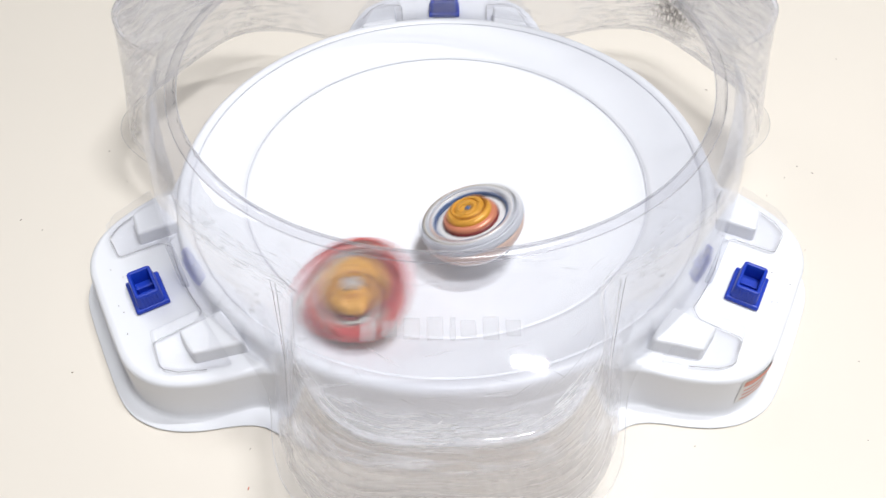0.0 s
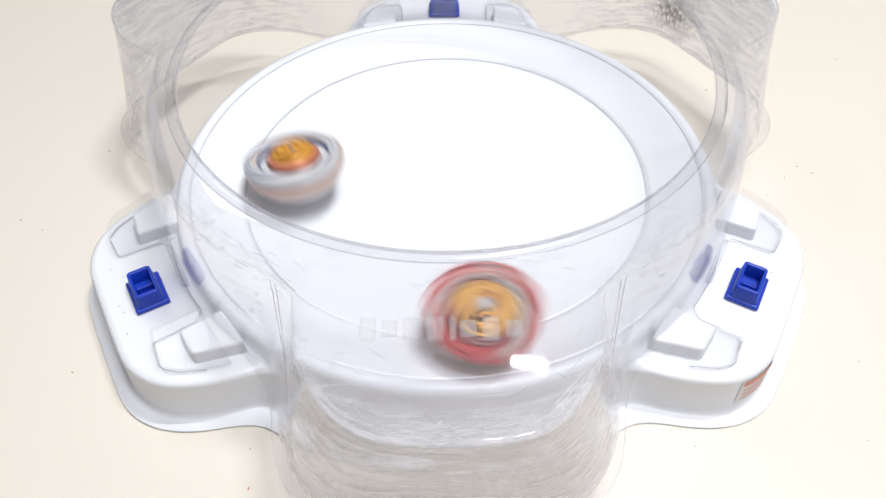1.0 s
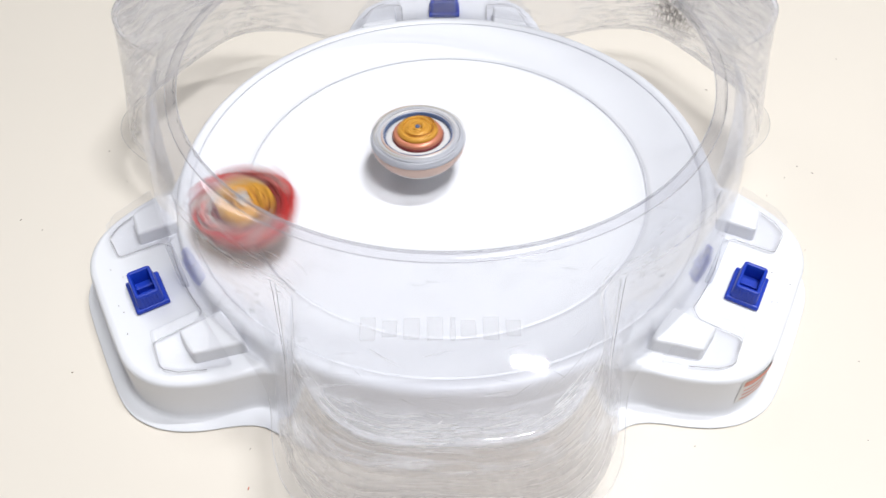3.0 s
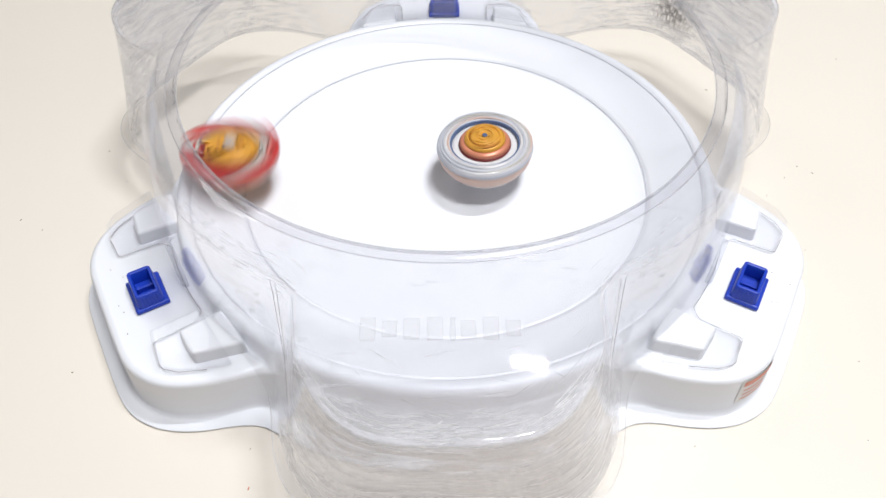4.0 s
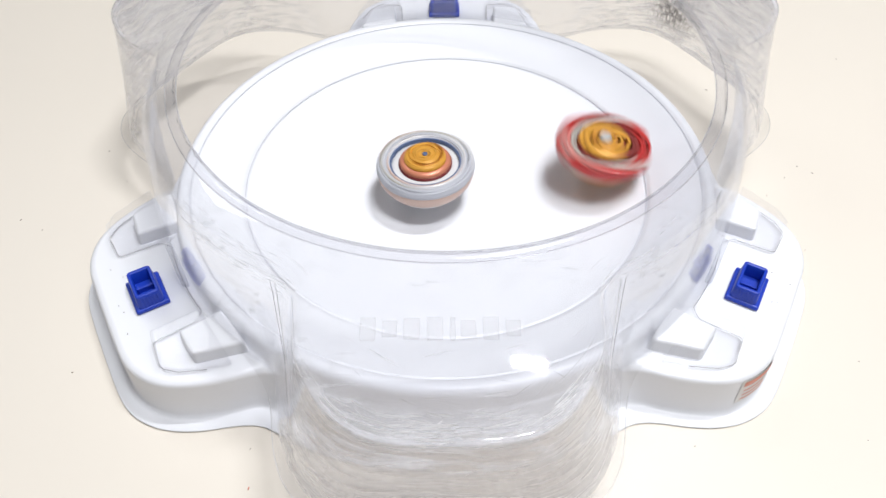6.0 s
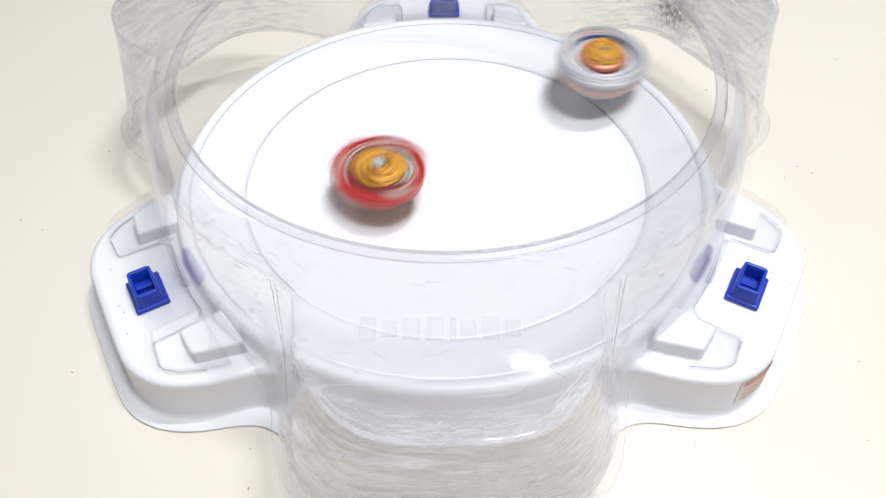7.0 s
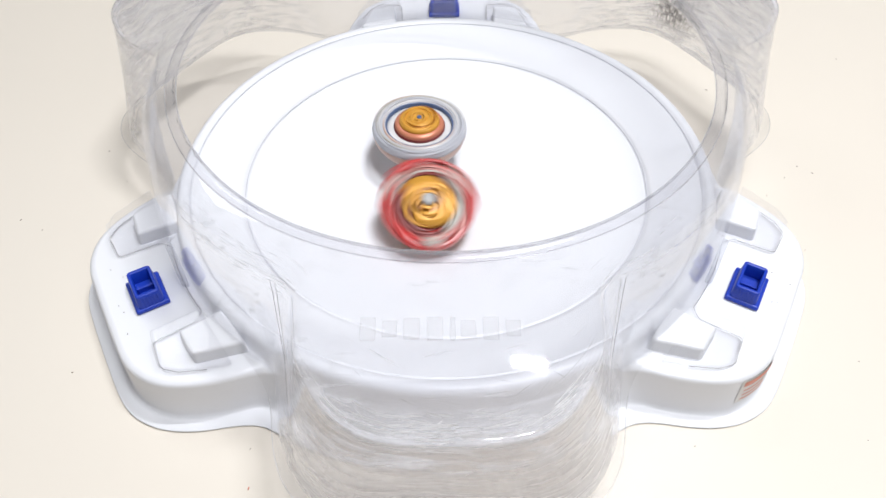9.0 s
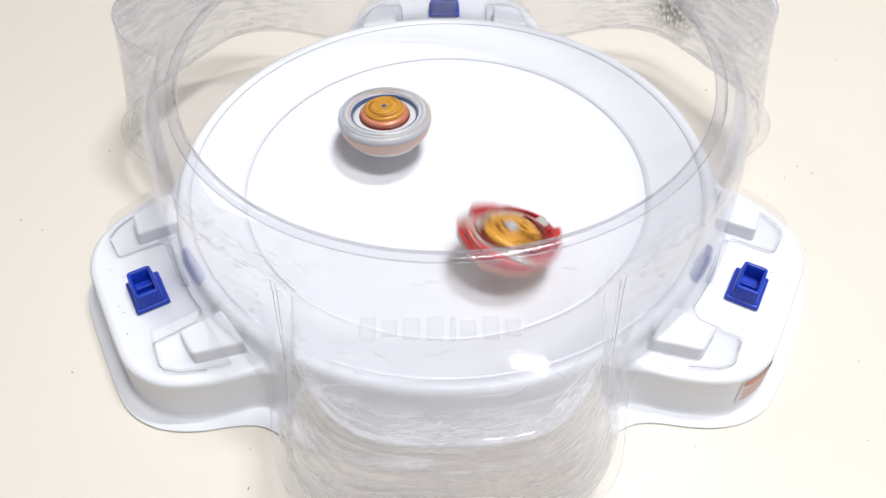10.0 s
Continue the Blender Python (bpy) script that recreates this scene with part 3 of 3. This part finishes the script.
# ---- crumbs on the table ----
def crumbs():
    bm = bmesh.new()
    spots = [(-0.2098, -0.0136), (0.196, 0.031), (0.1863, 0.022), (-0.0815, -0.1371), (-0.1755, 0.0225), (-0.1785, 0.0478), (0.1726, 0.008), (0.1681, -0.0568),
             (0.2027, 0.0254), (0.2535, 0.1327), (-0.2236, -0.0062), (0.162, 0.1009), (-0.1666, -0.0999), (0.1013, -0.1372), (0.1835, -0.0969)]
    spots += [(random.uniform(-0.25, 0.25), random.uniform(0.02, 0.2) * random.choice((1, -0.7))) for _ in range(10)]
    for x, y in spots:
        s = random.uniform(0.0002, 0.0004)
        bmesh.ops.create_icosphere(bm, subdivisions=1, radius=s, matrix=pose(x, y, s * 0.5, 0, 0, random.uniform(0, 180)) @ Matrix.Diagonal((random.uniform(1, 2.5), 1, 0.6, 1)))
    # a few specks of dirt lie on the pods of the stadium too
    for a in (210, 330, 90):
        for _ in range(9):
            s = random.uniform(0.00012, 0.00028)
            bmesh.ops.create_icosphere(bm, subdivisions=1, radius=s, matrix=pose(0, 0, 0.0252, 0, 0, a) @ pose(random.uniform(0.140, 0.168), random.uniform(-0.026, 0.026), 0))
    tagged(link("crumbs", bm, CRUMB), "scattered tiny dark crumbs on the cream table", "crumbs", kind="stuff")
    fleck = bmesh.new()
    bmesh.ops.create_icosphere(fleck, subdivisions=1, radius=0.0005, matrix=Matrix.Diagonal((0.7, 1.6, 0.5, 1)))
    tagged(link("paint_fleck", fleck, STICKER_RED), "tiny red paint fleck on the table", "fleck").location = (-0.0794, -0.154, 0.0002)


crumbs()

# ---- the tops' ways: seconds, the tip's place on the bowl, the lean of the axis in degrees ----
GOLD_ROWS = [
    (0.0, 0.0175, -0.0469, -16.0, 9.0), (0.1, 0.0109, -0.0525, -16.0, 8.0), (0.2, 0.0163, -0.0391, -13.0, 8.0), (0.3, 0.0137, -0.0228, -10.0, 9.0),
    (0.4, 0.005, 0.0015, -9.5, 9.5), (0.5, -0.0127, 0.0217, -9.0, 10.0), (0.6, -0.0303, 0.0304, -8.0, 10.0), (0.7, -0.0443, 0.0235, -7.0, 10.0),
    (0.8, -0.0671, 0.0212, -6.5, 10.5), (0.9, -0.0762, 0.0124, -6.0, 11.0), (1.0, -0.0716, -0.0116, -5.0, 12.0), (1.1, -0.0501, -0.0419, -1.5, 10.0),
    (1.2, -0.0272, -0.058, 2.0, 8.0), (1.3, -0.0137, -0.0582, 2.0, 7.0), (1.4, -0.0042, -0.0526, 2.0, 6.0), (1.5, -0.0009, -0.0427, 2.0, 5.0),
    (1.6, -0.0025, -0.0302, 2.0, 4.8), (1.7, -0.005, -0.0223, 2.0, 4.6), (1.8, -0.0094, -0.0143, 2.0, 4.4), (1.9, -0.0156, -0.0077, 2.0, 4.2),
    (2.0, -0.021, -0.0011, 2.0, 4.0), (2.1, -0.0254, 0.0043, 1.6, 3.4), (2.2, -0.029, 0.0091, 1.2, 2.8), (2.3, -0.0311, 0.0112, 0.8, 2.2),
    (2.4, -0.0315, 0.0128, 0.4, 1.6), (2.5, -0.0308, 0.0138, 0.0, 1.0), (2.6, -0.0294, 0.0146, -0.2, 0.9), (2.7, -0.0267, 0.0148, -0.3, 0.9),
    (3.0, -0.0137, 0.0155, -0.8, 0.8), (3.4, 0.0085, 0.0169, -1.3, 0.6), (3.8, 0.0197, 0.0152, -1.9, 0.4), (3.9, 0.0205, 0.0117, -2.1, 0.3),
    (4.0, 0.0205, 0.0086, -2.2, 0.2), (4.1, 0.0217, 0.0042, -2.4, 0.2), (4.2, 0.022, 0.0002, -2.6, 0.1), (4.3, 0.0219, -0.0037, -2.7, 0.1),
    (4.4, 0.0219, -0.007, -2.9, 0.0), (4.5, 0.0214, -0.0089, -3.0, 0.0), (4.6, 0.02, -0.0144, -3.2, 0.6), (4.7, 0.0173, -0.0192, -3.4, 1.2),
    (4.8, 0.0156, -0.0239, -3.6, 1.8), (4.9, 0.0139, -0.0268, -3.8, 2.4), (5.0, 0.0114, -0.0282, -4.0, 3.0), (5.1, 0.0093, -0.0282, -3.2, 3.0),
    (5.2, 0.0073, -0.0282, -2.4, 3.0), (5.3, 0.0065, -0.0262, -1.6, 3.0), (5.4, 0.0074, -0.0236, -0.8, 3.0), (5.5, 0.011, -0.0192, 0.0, 3.0),
    (5.6, 0.0082, -0.0136, -0.2, 2.5), (5.7, 0.0023, -0.0092, -0.5, 2.1), (5.9, -0.0062, -0.006, -0.9, 1.2), (6.1, -0.0104, -0.0043, -1.4, 0.2),
    (6.3, 0.0021, -0.0065, -1.8, -0.7), (6.5, 0.0392, -0.0032, -2.3, -1.6), (6.65, 0.0718, 0.0145, -2.7, -2.3), (6.8, 0.0942, 0.0362, -3.0, -3.0),
    (6.9, 0.0999, 0.0517, -1.5, -4.5), (7.0, 0.0845, 0.0653, 0.0, -6.0), (7.1, 0.0507, 0.0618, 1.0, -5.5), (7.2, 0.0212, 0.0472, 2.0, -5.0),
    (7.3, 0.0112, 0.038, -0.3, -4.3), (7.4, 0.0063, 0.0251, -2.7, -3.7), (7.5, 0.0075, 0.0146, -5.0, -3.0), (7.6, 0.0144, 0.0095, -5.0, -2.7),
    (7.7, 0.0208, 0.0063, -5.0, -2.3), (7.8, 0.0198, 0.0042, -5.0, -2.0), (7.9, 0.019, 0.0134, -4.5, -1.5), (8.0, 0.0146, 0.0269, -4.0, -1.0),
    (8.1, 0.0088, 0.0282, -3.5, -0.5), (8.2, 0.003, 0.0254, -3.0, 0.0), (8.3, 0.0021, 0.033, -2.0, 1.3), (8.4, -0.0026, 0.0393, -1.0, 2.7),
    (8.5, -0.0083, 0.0425, 0.0, 4.0), (8.6, -0.0146, 0.039, 0.2, 3.0), (8.7, -0.0165, 0.0338, 0.4, 2.0), (8.8, -0.0165, 0.0315, 0.6, 1.0),
    (8.9, -0.0156, 0.0266, 0.8, -0.0), (9.0, -0.0138, 0.0233, 1.0, -1.0), (9.1, -0.0106, 0.02, 0.2, -1.6), (9.2, -0.0065, 0.0157, -0.6, -2.2),
    (9.3, -0.0029, 0.0106, -1.4, -2.8), (9.4, 0.001, 0.0069, -2.2, -3.4), (9.5, 0.0032, 0.0045, -3.0, -4.0), (9.6, 0.0016, 0.0051, -2.4, -2.4),
    (9.7, -0.0105, 0.0177, -1.8, -0.8), (9.8, -0.0231, 0.0314, -1.2, 0.8), (9.9, -0.0281, 0.0317, -0.6, 2.4), (10.0, -0.0315, 0.0286, 0.0, 4.0),
]
RED_ROWS = [
    (0.0, -0.0345, -0.0824, -10.0, -14.0), (0.1, 0.0041, -0.0788, -11.0, -11.0), (0.2, 0.0237, -0.0837, -12.0, -8.0), (0.3, 0.0386, -0.0602, -14.0, -4.0),
    (0.4, 0.0485, -0.032, -14.0, 2.0), (0.5, 0.0468, -0.0195, -14.0, 2.0), (0.6, 0.0261, -0.0125, -14.0, 2.0), (0.7, -0.007, -0.0132, -12.0, 0.0),
    (0.8, -0.0186, -0.0481, -10.0, -3.0), (0.9, -0.0089, -0.0866, -8.0, -6.0), (1.0, 0.0144, -0.0994, 0.0, -6.0), (1.1, 0.0498, -0.1029, -5.0, -3.0),
    (1.2, 0.0595, -0.0632, -10.0, 0.0), (1.3, 0.0464, -0.0114, -5.7, 1.7), (1.4, 0.0091, 0.0451, -1.3, 3.3), (1.5, -0.0351, 0.084, 3.0, 5.0),
    (1.6, -0.076, 0.0799, 3.3, 5.3), (1.7, -0.1058, 0.0525, 3.7, 5.7), (1.8, -0.1082, 0.0047, 4.0, 6.0), (1.9, -0.0945, -0.0361, 3.0, 1.0),
    (2.0, -0.0607, -0.0663, 2.0, -4.0), (2.1, -0.0021, -0.0838, 0.7, -5.3), (2.2, 0.0514, -0.0538, -0.7, -6.7), (2.3, 0.0835, 0.0036, -2.0, -8.0),
    (2.4, 0.0758, 0.0635, 1.0, -3.0), (2.5, 0.0358, 0.099, 4.0, 2.0), (2.6, -0.0273, 0.0965, 4.0, 3.0), (2.7, -0.075, 0.0652, 4.0, 4.0),
    (2.8, -0.1018, 0.0389, 4.0, 5.0), (2.9, -0.1038, -0.0039, 3.5, 2.2), (3.0, -0.0915, -0.0424, 3.0, -0.5), (3.1, -0.0608, -0.0713, 2.5, -3.2),
    (3.2, -0.0084, -0.0868, 2.0, -6.0), (3.3, 0.0419, -0.0641, 0.7, -6.0), (3.4, 0.0761, -0.0143, -0.7, -6.0), (3.5, 0.0797, 0.0448, -2.0, -6.0),
    (3.6, 0.0508, 0.088, -0.3, -3.3), (3.7, -0.0034, 0.0996, 1.3, -0.7), (3.8, -0.0562, 0.0801, 3.0, 2.0), (3.9, -0.0896, 0.0438, 1.0, 3.0),
    (4.0, -0.1042, -0.0085, 4.0, 5.0), (4.1, -0.0868, -0.0552, 1.0, 0.0), (4.2, -0.054, -0.0831, -1.0, -5.7), (4.3, -0.0047, -0.0909, 0.0, -10.0),
    (4.4, 0.0471, -0.0797, 1.5, -6.0), (4.5, 0.0796, -0.0315, 3.0, -2.0), (4.6, 0.0825, 0.0112, 3.4, -1.6), (4.7, 0.061, 0.0508, 3.8, -1.2),
    (4.8, 0.0299, 0.0781, 4.2, -0.8), (4.9, -0.0132, 0.0835, 4.6, -0.4), (5.0, -0.0486, 0.0684, 5.0, 0.0), (5.1, -0.0681, 0.0326, 4.0, 0.2),
    (5.2, -0.0705, -0.007, 3.0, 0.4), (5.3, -0.0564, -0.0399, 2.0, 0.6), (5.4, -0.0347, -0.0651, 1.0, 0.8), (5.5, -0.0213, -0.0845, 0.0, 1.0),
    (5.6, 0.0082, -0.0945, 0.3, 0.9), (5.7, 0.0352, -0.073, 0.6, 0.7), (5.85, 0.0652, -0.0414, 1.0, 0.5), (6.0, 0.0771, 0.0021, 1.4, 0.3),
    (6.15, 0.0578, 0.0454, 1.9, 0.1), (6.3, 0.0139, 0.0709, 1.8, -0.3), (6.45, -0.0347, 0.0551, 1.5, -0.8), (6.6, -0.0625, 0.0072, 1.2, -1.2),
    (6.7, -0.063, -0.0192, 1.0, -1.5), (6.8, -0.0568, -0.0298, 0.8, -1.8), (6.9, -0.0472, -0.0258, 0.6, -2.1), (7.0, -0.0327, -0.007, 0.4, -2.4),
    (7.1, -0.0205, 0.0123, 0.2, -2.7), (7.2, -0.0291, 0.0281, 0.0, -3.0), (7.3, -0.0532, 0.0213, 1.7, -5.3), (7.4, -0.0594, 0.0031, 3.3, -7.7),
    (7.5, -0.0426, -0.0169, 5.0, -10.0), (7.6, -0.0264, -0.0343, 2.0, -8.7), (7.7, -0.0091, -0.0519, -1.0, -7.3), (7.8, 0.017, -0.052, -4.0, -6.0),
    (7.9, 0.0276, -0.0656, -6.0, 3.0), (8.0, 0.0411, -0.0672, -8.0, 12.0), (8.1, 0.0448, -0.0515, -6.0, 11.0), (8.2, 0.0291, -0.0304, -4.0, 10.0),
    (8.3, 0.0029, -0.0337, -8.0, 20.0), (8.4, -0.0351, -0.0326, -12.0, 14.0), (8.5, -0.0636, -0.0288, -14.0, 7.0), (8.6, -0.066, -0.0331, -7.0, -2.5),
    (8.7, -0.0602, -0.0357, 0.0, -12.0), (8.8, -0.0461, -0.0302, 2.0, -18.0), (8.9, -0.0283, -0.0298, 2.5, -20.0), (9.0, -0.0096, -0.0209, 3.0, -22.0),
    (9.1, 0.0091, -0.0262, -1.5, -19.0), (9.2, 0.0207, -0.0298, -6.0, -16.0), (9.3, 0.0297, -0.033, -7.0, -12.0), (9.4, 0.0392, -0.0339, -8.0, -8.0),
    (9.5, 0.0439, -0.0321, -10.0, -8.0), (9.6, 0.0482, -0.0474, -7.0, -2.0), (9.7, 0.0493, -0.0691, -4.0, 4.0), (9.8, 0.0522, -0.07, -14.0, -14.0),
    (9.9, 0.0445, -0.0826, -14.0, 10.0), (10.0, 0.025, -0.0597, 8.0, 14.0),
]

def spun(rows, step):
    """Rows for walk() at every thirtieth of a second: glides through the given rows while the top turns by step degrees."""
    ts = [r[0] for r in rows]
    out = []
    for f in range(301):
        t = f / 30
        i = max(0, min(len(rows) - 2, int(np.searchsorted(ts, t, side="right")) - 1))
        v = []
        for k in range(1, 5):
            p0, p1 = rows[i][k], rows[i + 1][k]
            h = ts[i + 1] - ts[i]
            m0 = (p1 - rows[i - 1][k]) / (ts[i + 1] - ts[i - 1]) if i > 0 else (p1 - p0) / h
            m1 = (rows[i + 2][k] - p0) / (ts[i + 2] - ts[i]) if i + 2 < len(rows) else (p1 - p0) / h
            u = (t - ts[i]) / h
            v.append((2 * u ** 3 - 3 * u ** 2 + 1) * p0 + (u ** 3 - 2 * u ** 2 + u) * h * m0 + (3 * u ** 2 - 2 * u ** 3) * p1 + (u ** 3 - u ** 2) * h * m1)
        axis = Vector((math.tan(radians(v[2])), math.tan(radians(v[3])), 1)).normalized()
        lean = Vector((0, 0, 1)).rotation_difference(axis).to_matrix().to_4x4()
        z = DECK + bowl(math.hypot(v[0], v[1])) + 0.0003
        out.append((t, Matrix.Translation((v[0], v[1], z)) @ lean @ pose(0, 0, 0, 0, 0, step(t))))
    return out


def motions():
    walk(GOLD_TOP, spun(GOLD_ROWS, lambda t: -88 * 30 * t))
    walk(RED_TOP, spun(RED_ROWS, lambda t: -88 * 30 * t if t < 8.4 else -88 * 30 * 8.4 - 30 * (88 * (t - 8.4) - 20 * (t - 8.4) ** 2)))


motions()
